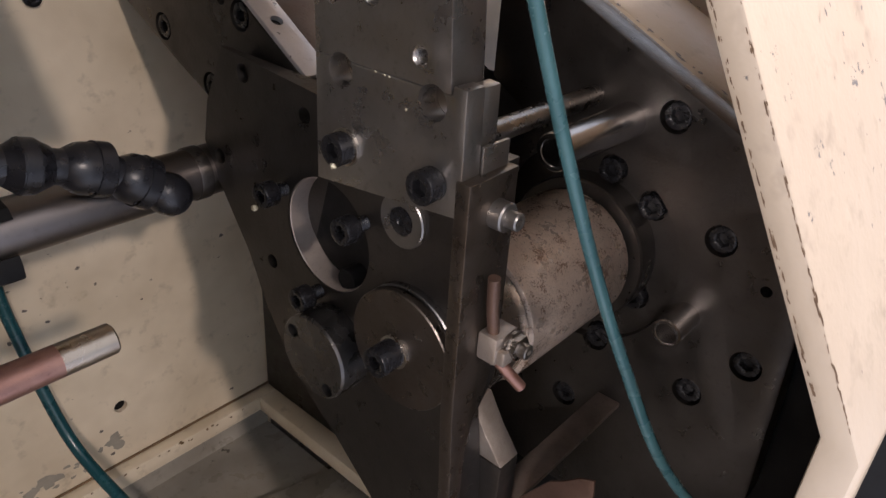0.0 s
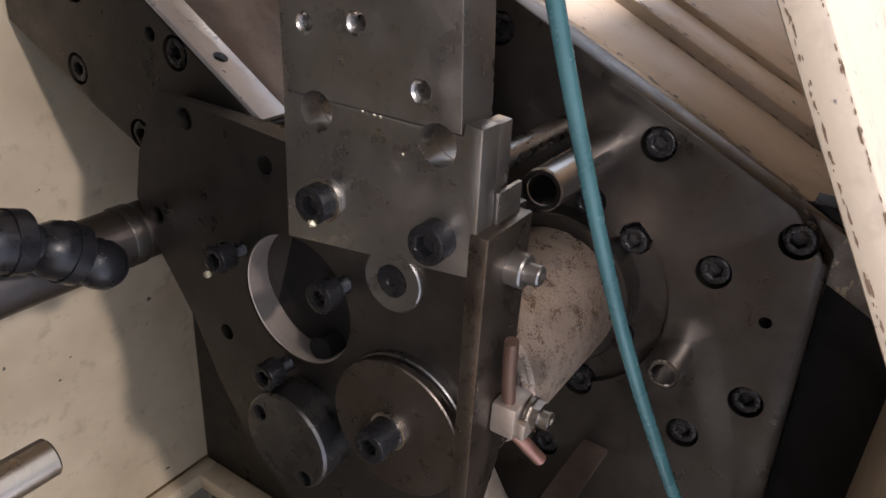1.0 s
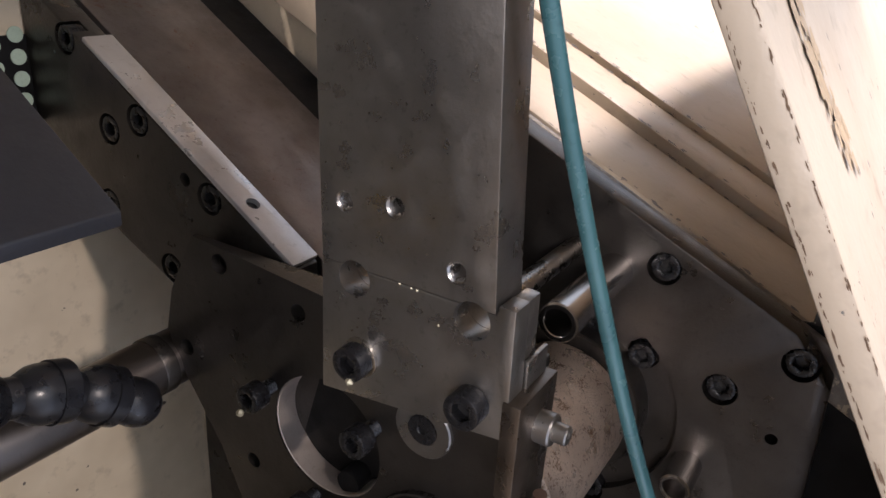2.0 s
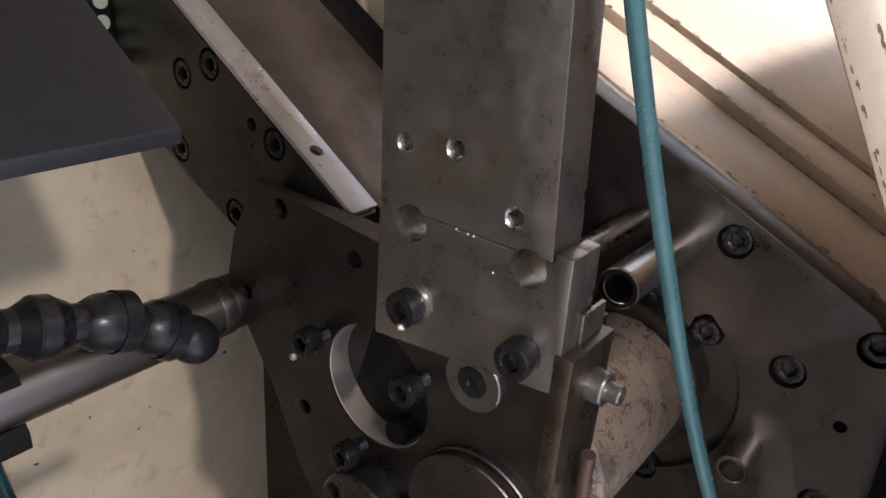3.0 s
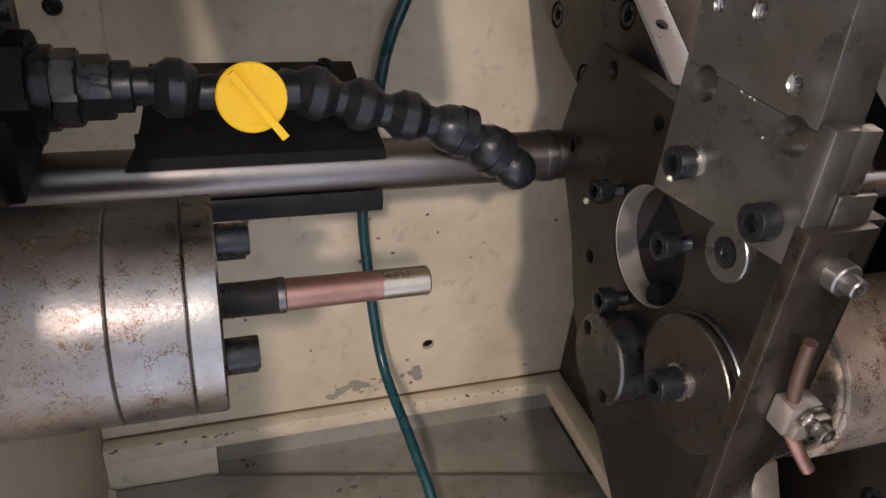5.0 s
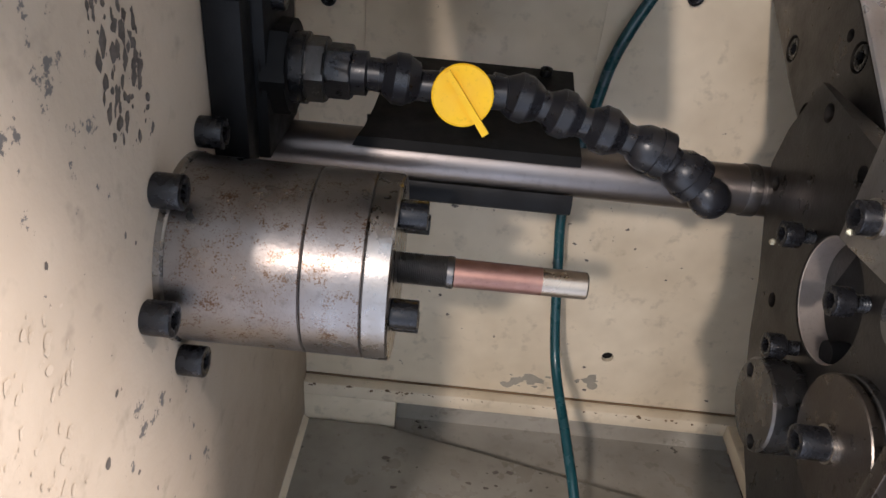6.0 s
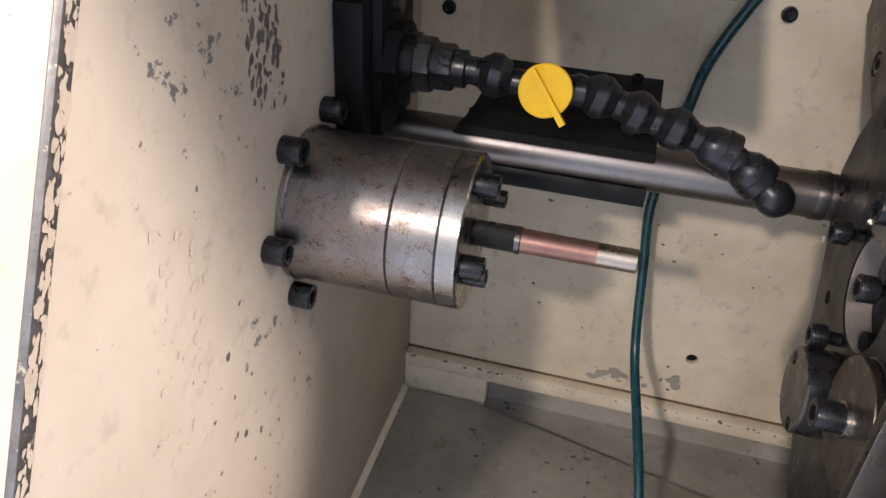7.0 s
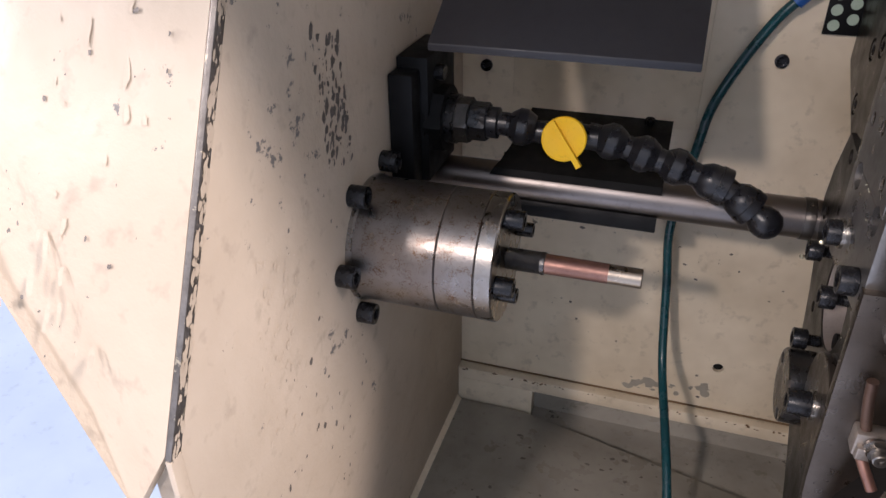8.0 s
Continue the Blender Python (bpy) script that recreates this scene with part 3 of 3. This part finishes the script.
for y, z in LB:
    cap_screw((LX + 0.0085, y, z), (-1, 0, 0), 0.0067, 0.0080, "black socket screw sunk in the link plate", group="screws of the link plate")
rail = thing("gib_rail", (0.05, 0.2, 0.06), "bright ground steel rail on the link plate's edge", "rail")
RAIL = part("rail", prism([(0.1262, 0.0186), (0.2635, 0.1024), (0.2620, 0.1048), (0.1247, 0.0210)], LX, LX + 0.0165, "x", 0.0005), RAILTOP, rail)
cut(RAIL, hole((0.0365, 0.157, 0.0408), 0.0034, 0.02, (0, 0.52, -0.854)))

# ---- lever arm ----
arm = thing("lever_arm", (0, 0.05, 0.0), "upright grey ground steel lever arm with drilled holes", "lever")
UP = part("upper_bar", prism([(0.0085, 0.0472), (0.083, 0.0472), (0.089, 0.25), (0.022, 0.25)], 0.0, 0.019, "x", 0.0005), ARM, arm)
LO = part("lower_block", prism([(0.0, 0.0), (0.0012, 0.0505), (0.0075, 0.0508), (0.0080, 0.0470), (0.083, 0.0470), (0.083, -0.010)], 0.0, 0.0105, "x", 0.0005), ARM, arm)
BK = part("back_block", prism([(0.0016, 0.022), (0.0022, 0.0495), (0.0080, 0.0500), (0.0082, 0.0465), (0.08, 0.0465), (0.08, 0.022)], 0.0108, 0.0212), ARM, arm)
part("key", prism([(-0.0008, 0.012), (-0.0006, 0.0272), (0.0013, 0.0272), (0.0013, 0.012)], 0.0110, 0.0272, "x", 0.0004), ARM, arm, "small steel key plate")
cut(UP, joined([hole((0, y, z), r, 0.014) for y, z, r in ((0.0725, 0.0715, 0.0040), (0.0505, 0.0745, 0.0042), (0.0245, 0.0575, 0.0042))]))
for y, z in ((0.0725, 0.0715), (0.0505, 0.0745), (0.0245, 0.0575)):
    prof = [(0.0125, 0.0039)]
    for i in range(7):
        prof += [(0.0122 - i * 0.0017, 0.0039), (0.0114 - i * 0.0017, 0.0033)]
    part("thread", lathe([(0.0126, 0.0041)] + prof[1:] + [(0.0006, 0.0041)], (0, y, z), seg=20, ring=True), STEEL, arm)
for piece in (UP, LO, BK):
    cut(piece, joined([hole((0, y, z), 0.0072, 0.0300, seg=36) for y, z in ((0.0675, 0.0425), (0.0172, 0.0420))]))
for y, lab in ((0.0640, "black cap screw with swarf, on a bright washer"), (0.0143, "black cap screw in the lever's lower block")):
    cap_screw((0.0, y, 0.0105 if y > 0.05 else 0.0108), (-1, 0, 0), 0.0071, 0.0085, lab, group="screws of the lever", washer=y > 0.05)
chip = thing("swarf_chip", (-0.008, 0.0620, 0.0045), "pale swarf caught on a screw head", "swarf")
part("curl", lathe([(0, 0.0007), (0.0014, 0.0016), (0.003, 0.0006)], (-0.0092, 0.0635, 0.0050), (0.1, -1, -0.3), 6), SWARF, chip)
for y, z in ((0.047, 0.0468), (0.042, 0.0466), (0.0395, 0.0465), (0.030, 0.036)):
    chip = thing("swarf_chip", (-0.0003, y, z), "tiny bright metal chip on the lever", "swarf", "chips on the lever")
    part("flake", lathe([(-0.0002, 0.0003), (0.0, 0.0006), (0.0003, 0.0003)], (-0.0003, y, z), (1, 0.3, 0.2), 5), SWARF, chip)

# ---- side clamp ----
bolt = thing("side_bolt", (0.0172, -0.0048, -0.0005), "worn steel collar bolt on the side strip", "screw")
part("collar", lathe([(0, 0.0063), (0.0056, 0.0063), (0.0063, 0.0057), (0.0063, 0.003)], (0.0172, -0.0048, -0.0005), (0, -1, 0), 32), ARM, bolt)
part("screw", lathe([(0.0061, 0.0038), (0.0112, 0.0038), (0.0118, 0.0032), (0.0118, 0.002), (0.0116, 0.0018, 1), (0.0096, 0.0018, 1), (0.0096, 0.0003)], (0.0172, -0.0048, -0.0005), (0, -1, 0), 24), ARM, bolt)
clamp = thing("pipe_clamp", (0.02, -0.0055, -0.063), "pale cast metal pipe clamp with a nut", "clamp")
part("block", bevelled(box(0.0130, 0.0285, -0.0155, -0.0050, -0.0695, -0.0555, 0), 0.0014, 2), PALE, clamp)
part("jaw", box(0.0140, 0.0225, -0.0195, -0.0152, -0.0685, -0.0610, 0.0010), PALE, clamp)
part("nut", lathe([(0, 0.0068), (0.0016, 0.0068), (0.0018, 0.006, 1), (0.005, 0.006, 1), (0.0052, 0.0036), (0.0088, 0.0036), (0.0092, 0.003), (0.0092, 0.0016), (0.008, 0.0014)], (0.0232, -0.0165, -0.0615), (0, -1, 0), 24), STEEL, clamp, "steel nut and stud")
tube_along([(0.0130, -0.0105, -0.0265), (0.0150, -0.0100, -0.042), (0.018, -0.010, -0.058)], 0.0027, "copper_pipe", RUST, clamp, "dull copper pipe", 12)
tube_along([(0.0165, -0.0125, -0.0665), (0.0205, -0.0180, -0.0745), (0.0250, -0.0230, -0.0825)], 0.0027, "copper_pipe", COPPER, clamp, "short copper pipe end", 12)
stop = thing("stop_block", (0.03, 0.0, -0.16), "dark stop block with a bright ground face", "block")
part("block", box(0.0425, 0.058, -0.008, 0.012, -0.26, -0.158, 0.0008), DARK, stop)
part("ground_face", prism([(-0.008, -0.157), (0.004, -0.142), (0.014, -0.126), (0.018, -0.126), (0.018, -0.157)], 0.0425, 0.058, "x", 0.0006), PALE, stop, "bright ground curved face")
flat = thing("flat_bar", (0.12, 0.003, -0.2), "pale worn flat steel bar under the motor", "bar")
part("bar", box(0.058, P3X - 0.0005, -0.007, 0.010, -0.204, -0.200, 0.0006), BROWN_BAR, flat)
sheet = thing("copper_sheet", (0.062, -0.04, -0.15), "bent dull copper sheet with scratched face", "sheet")
part("sheet", prism([(-0.012, -0.20), (-0.0135, -0.186), (-0.020, -0.176), (-0.028, -0.164), (-0.036, -0.158), (-0.044, -0.150), (-0.052, -0.146), (-0.054, -0.164), (-0.060, -0.22), (-0.012, -0.22)], 0.060, 0.0615, "x", 0.0003), RUST, sheet)

# ---- spindle ----
HEADZ = -0.056
spindle = thing("spindle_head", (LW, SY, HEADZ), "rust-flecked bare steel spindle head bolted to the cream wall", "spindle")
part("base_ring", lathe([(LW + 0.0002, 0.0455), (LW + 0.003, 0.0455), (LW + 0.004, 0.0445), (LW + 0.0048, 0.040)], (0, SY, HEADZ), seg=72), STEEL, spindle, "bright steel base ring")
part("housing", lathe([(LW + 0.0042, 0.0442), (-0.2265, 0.0442), (-0.2258, 0.0434), (-0.2258, 0.03)], (0, SY, HEADZ), seg=72), SPINDLE, spindle)
part("middle_ring", lathe([(-0.2256, 0.03), (-0.2256, 0.0434), (-0.2249, 0.0442), (-0.2002, 0.0442), (-0.1995, 0.0434), (-0.1995, 0.03)], (0, SY, HEADZ), seg=72), SPINDLE, spindle)
part("front_flange", lathe([(-0.1993, 0.03), (-0.1993, 0.0436), (-0.1986, 0.0444), (-0.1885, 0.0444), (-0.1875, 0.0434), (-0.1875, 0.01)], (0, SY, HEADZ), seg=72), STEEL, spindle, "bright machined front flange")
for a in (122, 62, 180, 238, 298, 0):
    c, s_ = math.cos(radians(a)), math.sin(radians(a))
    cap_screw((LW, SY + 0.0545 * c, HEADZ + 0.0545 * s_), (1, 0, 0), 0.0076, 0.0125, "black cap screw holding the spindle head to the wall", group="screws of the spindle base")
for a, off, r in ((103, 0.035, 0.0066), (183, 0.033, 0.0066), (24, 0.026, 0.0052), (216, 0.026, 0.0052)):
    c, s_ = math.cos(radians(a)), math.sin(radians(a))
    lab = "black cap screw in the spindle's front flange" if r > 0.006 else "small black cap screw in the spindle's front face"
    cap_screw((-0.1875, SY + off * c, HEADZ + off * s_), (1, 0, 0), r, 0.0125, lab, group="screws of the spindle flange")
mandrel = thing("mandrel", (-0.1875, SY, HEADZ), "steel mandrel with a threaded root and heat-tinted middle", "rod")
prof = [(-0.1875, 0.0075)]
for i in range(26):
    prof += [(-0.1873 + 0.0009 * i, 0.0073), (-0.1873 + 0.0009 * i + 0.00045, 0.0077)]
part("threaded_root", lathe(prof + [(-0.1636, 0.0078), (-0.1615, 0.0078), (-0.1610, 0.0073), (-0.1610, 0.004)], (0, SY, HEADZ)), HUBCAP, mandrel, "dark root with a fine thread")
part("middle", lathe([(-0.1612, 0.0070), (-0.1195, 0.0067)], (0, SY, HEADZ)), COPPER, mandrel, "copper-brown heat-tinted middle")
part("tip", lathe([(-0.1198, 0.0067), (-0.0985, 0.0066), (-0.0978, 0.0060), (-0.0978, 0.002)], (0, SY, HEADZ)), STRAW, mandrel, "straw-tinted bright tip")

# ---- guide bar, saddle and cover ----
bar = thing("guide_bar", (-0.1, 0.203, -0.051), "polished round steel guide bar", "bar")
part("bar", lathe([(LW + 0.0002, 0.0148), (0.0424, 0.0148)], (0, 0.203, -0.051), seg=48), BAR, bar)
part("end_band", lathe([(0.0040, 0.0146), (0.0040, 0.0153), (0.0045, 0.0156), (0.0115, 0.0156), (0.0120, 0.0146)], (0, 0.203, -0.051), seg=48, ring=True), DARK, bar, "dark steel end band")
saddle = thing("bar_saddle", (-0.16, 0.21, -0.05), "black folded sheet saddle wrapped round the guide bar", "bracket")


def fold(name, path, x0, x1, skew, thick):
    """A folded sheet: its profile in yz, from x0 to x1; skew shortens the far edge."""
    bm = bmesh.new()
    rows = []
    for k, (y, z) in enumerate(path):
        a = x0 + skew * k / (len(path) - 1)
        rows.append([bm.verts.new(p) for p in ((a, y, z), (x1, y, z), (x1, y + thick, z - thick * 0.3), (a, y + thick, z - thick * 0.3))])
    for r, s_ in zip(rows, rows[1:]):
        for i in range(4):
            j = (i + 1) % 4
            bm.faces.new((r[i], r[j], s_[j], s_[i]))
    bm.faces.new(rows[0])
    bm.faces.new(rows[-1])
    return bevelled(bm, 0.0005, 1, 40)


part("upper_leaf", fold("u", [(0.1885, -0.0405), (0.1925, -0.036), (0.202, -0.0345), (0.224, -0.0315), (0.255, -0.0255), (0.286, -0.0185)], -0.226, -0.0945, 0.012, 0.002), BLACK, saddle)
part("lower_leaf", fold("l", [(0.1895, -0.0600), (0.1872, -0.0640), (0.1872, -0.0710), (0.1895, -0.0730), (0.214, -0.0745)], -0.222, -0.0955, 0.0, 0.002), BLACK, saddle)
part("back_leaf", box(-0.222, -0.0965, 0.2185, 0.2205, -0.0735, -0.034, 0.0004), BLACK, saddle)
cap_screw((-0.113, 0.278, -0.0195), (0, -0.2, 0.98), 0.0042, 0.0045, "small black screw in the saddle")
plate = thing("cover_plate", (-0.15, 0.15, 0.09), "dark grey steel cover plate sloping up to the back", "cover")
part("sheet", prism([(0.0777, 0.0855), (0.298, 0.2285), (0.298, 0.2330), (0.0777, 0.0900)], -0.236, -0.0840, "x", 0.0007), GREY, plate)

# ---- coolant hose ----
block = thing("hose_bracket", (LW, 0.16, 0.01), "black oily steel bracket holding the coolant hose", "bracket")
part("front_bar", box(LW + 0.0005, LW + 0.0185, 0.135, 0.152, -0.035, 0.050, 0.0012), BLACK, block)
part("back_bar", box(LW + 0.0005, LW + 0.024, 0.1525, 0.215, -0.036, 0.058, 0.0012), BLACK, block)
part("bolt", lathe([(0, 0.006), (0.006, 0.006), (0.0066, 0.0055), (0.0066, 0.003)], (LW + 0.024, 0.172, 0.043), (1, 0, 0), 20), SCREW, block)
hose = thing("coolant_hose", (-0.262, 0.16, 0.013), "black segmented plastic coolant hose with a yellow tap", "hose")
HY, HZ = 0.174, 0.0080
hx = lambda x0, x1, r: lathe([(x0, r - 0.001), (x0 + 0.001, r, 1), (x1 - 0.001, r, 1), (x1, r - 0.001)], (-0.002, HY, HZ), seg=36)
part("bulkhead_nut", hx(-0.2645, -0.2515, 0.0250), BLACK, hose, "black hexagonal bulkhead nut")
part("collar", lathe([(-0.2522, 0.0185), (-0.2445, 0.0185), (-0.244, 0.012)], (-0.002, HY, HZ)), SCREW, hose)
part("lock_nut", hx(-0.2442, -0.2345, 0.0172), NUT, hose, "worn steel lock nut")
part("adaptor", hx(-0.2343, -0.2215, 0.0145), HOSE, hose)


def segment(a, b, r=0.0128, name="segment", bent=False):
    """One ball-and-socket piece from a to b: a neck, a flaring barrel, and a socket rim where the hose bends."""
    a, b = Vector(a), Vector(b)
    n = (b - a).length
    prof = [(-0.003, 0.0080), (n * 0.05, 0.0086), (n * 0.21, 0.0086), (n * 0.23, r * 0.72), (n * 0.42, r * 0.95), (n * 0.44, r), (n * 0.74, r), (n * 0.76, r * 0.96), (n * 0.97, r * 0.76), (n * 0.99, r * 0.70), (n * 0.97, r * 0.55)]
    if bent:
        prof = prof[:5] + [(n * 0.55, r), (n * 0.88, r), (n * 0.90, r * 0.96), (n * 0.91, r * 0.84), (n * 0.80, r * 0.78)]
    barrel = part(name, lathe(prof, a, b - a, 36), HOSE, hose)
    lo, hi, big = (0.70, 0.96, 1.07) if bent else (0.47, 0.71, 1.025)
    part("rim", lathe([(n * lo, r * 0.97), (n * lo, r * big), (n * hi, r * big), (n * (hi + 0.02), r * (big - 0.03)), (n * (hi + 0.02), r * 0.88), (n * (hi - 0.03), r * 0.86)], a, b - a, 36, ring=True), HOSE, barrel)
    return barrel


part("neck", lathe([(-0.222, 0.0115), (-0.214, 0.0115), (-0.213, 0.0085), (-0.207, 0.0085)], (-0.002, HY, HZ)), HOSE, hose)
segment((-0.213, HY, HZ), (-0.189, HY + 0.003, HZ - 0.003), 0.0132)
part("valve_body", lathe([(-0.189, 0.0082), (-0.178, 0.0085), (-0.177, 0.0105), (-0.156, 0.0105), (-0.155, 0.0090), (-0.142, 0.0090), (-0.141, 0.007)], (-0.001, HY + 0.004, HZ - 0.005)), HOSE, hose)
part("valve_stem", lathe([(-0.016, 0.0125), (0.008, 0.0125), (0.009, 0.0115), (0.0125, 0.008)], (-0.1657, 0.1735, 0.0020), (0, -0.96, 0.28), 32), HOSE, hose)
KA = Vector((0, -0.96, 0.28))
KC = Vector((-0.1657, 0.1655, 0.0050))
knob = part("knob", lathe([(0.0, 0.0150), (0.0005, 0.0158), (0.0050, 0.0158), (0.0056, 0.0150), (0.0056, 0.004)], KC, KA, 48), YELLOW, hose, "yellow plastic tap knob")
d1 = Vector((0.60, -0.224, -0.768))
d2 = KA.cross(d1).normalized()
bm = bmesh.new()
vs = []
for s, w in ((-0.0142, 0.0014), (0.0225, 0.0019)):
    for e in (0.0050, 0.0118):
        for q in (-w, w):
            vs.append(bm.verts.new(KC + d1 * s + d2 * q + KA * e))
for f in ((0, 1, 3, 2), (4, 5, 7, 6), (0, 1, 5, 4), (2, 3, 7, 6), (0, 2, 6, 4), (1, 3, 7, 5)):
    bm.faces.new([vs[i] for i in f])
part("lever", bevelled(bm, 0.0005), YELLOW, knob)
CH = [(-0.149, 0.180, 0.0045), (-0.1255, 0.181, -0.0020), (-0.1025, 0.181, -0.0090), (-0.0780, 0.180, -0.0155), (-0.0525, 0.179, -0.0240), (-0.0325, 0.177, -0.0370)]
for a, b in zip(CH, CH[1:]):
    d = (Vector(b) - Vector(a)) * 1.04
    segment(a, Vector(a) + d, bent=a[0] > -0.08)
part("ball_tip", lathe([(-0.004, 0.007), (0.002, 0.008), (0.004, 0.0095), (0.008, 0.0112), (0.012, 0.0116), (0.017, 0.0108), (0.021, 0.0080), (0.023, 0.0050), (0.022, 0.003)], (-0.0318, 0.1770, -0.0378), Vector((0.0130, 0.0, -0.0110)), 32), HOSE, hose, "round black ball tip")

# ---- air hoses ----
front = thing("air_hose", (0.03, -0.02, 0.05), "scuffed teal plastic air hose hanging in the opening", "hose")
tube_along([(-0.03, 0.03, 0.30), (-0.0099, 0.0127, 0.20), (0.0131, -0.0066, 0.10), (0.0390, -0.0306, 0.0), (0.0620, -0.0530, -0.075), (0.0853, -0.0779, -0.14), (0.118, -0.108, -0.185), (0.19, -0.16, -0.24)], 0.0029, "hose", TEAL, front)
back = thing("air_hose", (-0.06, 0.30, 0.0), "dark teal air hose hanging along the back wall", "hose")
tube_along([(-0.012, 0.306, 0.086), (-0.030, 0.304, 0.066), (-0.050, 0.303, 0.030), (-0.066, 0.300, -0.008), (-0.072, 0.302, -0.045), (-0.083, 0.291, -0.117), (-0.078, 0.290, -0.178), (-0.0705, 0.262, -0.248), (-0.0600, 0.210, -0.282), (-0.0525, 0.170, -0.306), (-0.045, 0.13, -0.345), (-0.040, 0.10, -0.380), (-0.040, 0.05, -0.381)], 0.0041, "hose", TEAL_DARK, back)
part("fitting", lathe([(0, 0.0062), (0.012, 0.0062), (0.013, 0.0075), (0.022, 0.0075), (0.023, 0.006)], (-0.020, 0.305, 0.078), (0.65, 0, 0.76), 24), BLUE, back, "blue push-in fitting")

# ---- small things on the walls ----
for x, z in ((-0.0195, 0.0305), (-0.2635, 0.007), (-0.2640, 0.0225)):
    cap_screw((x, BW, z), (0, -1, 0), 0.0055, 0.003, "black button screw in the back wall", group="screws of the back wall")
label = thing("perforated_grille", (0.02, BW, 0.07), "black perforated grille with pale openings", "grille")
part("plate", box(0.004, 0.031, BW - 0.0025, BW - 0.0002, 0.054, 0.10, 0.0004), BLACK, label)
# Light behind the grille is painted as pale green discs.
for i in range(2):
    for j in range(4):
        part("opening", lathe([(0, 0.0042), (0.0006, 0.0042)], (0.0105 + 0.0125 * i, BW - 0.0025, 0.061 + 0.0115 * j + 0.005 * i), (0, -1, 0), 20), MINT, label)
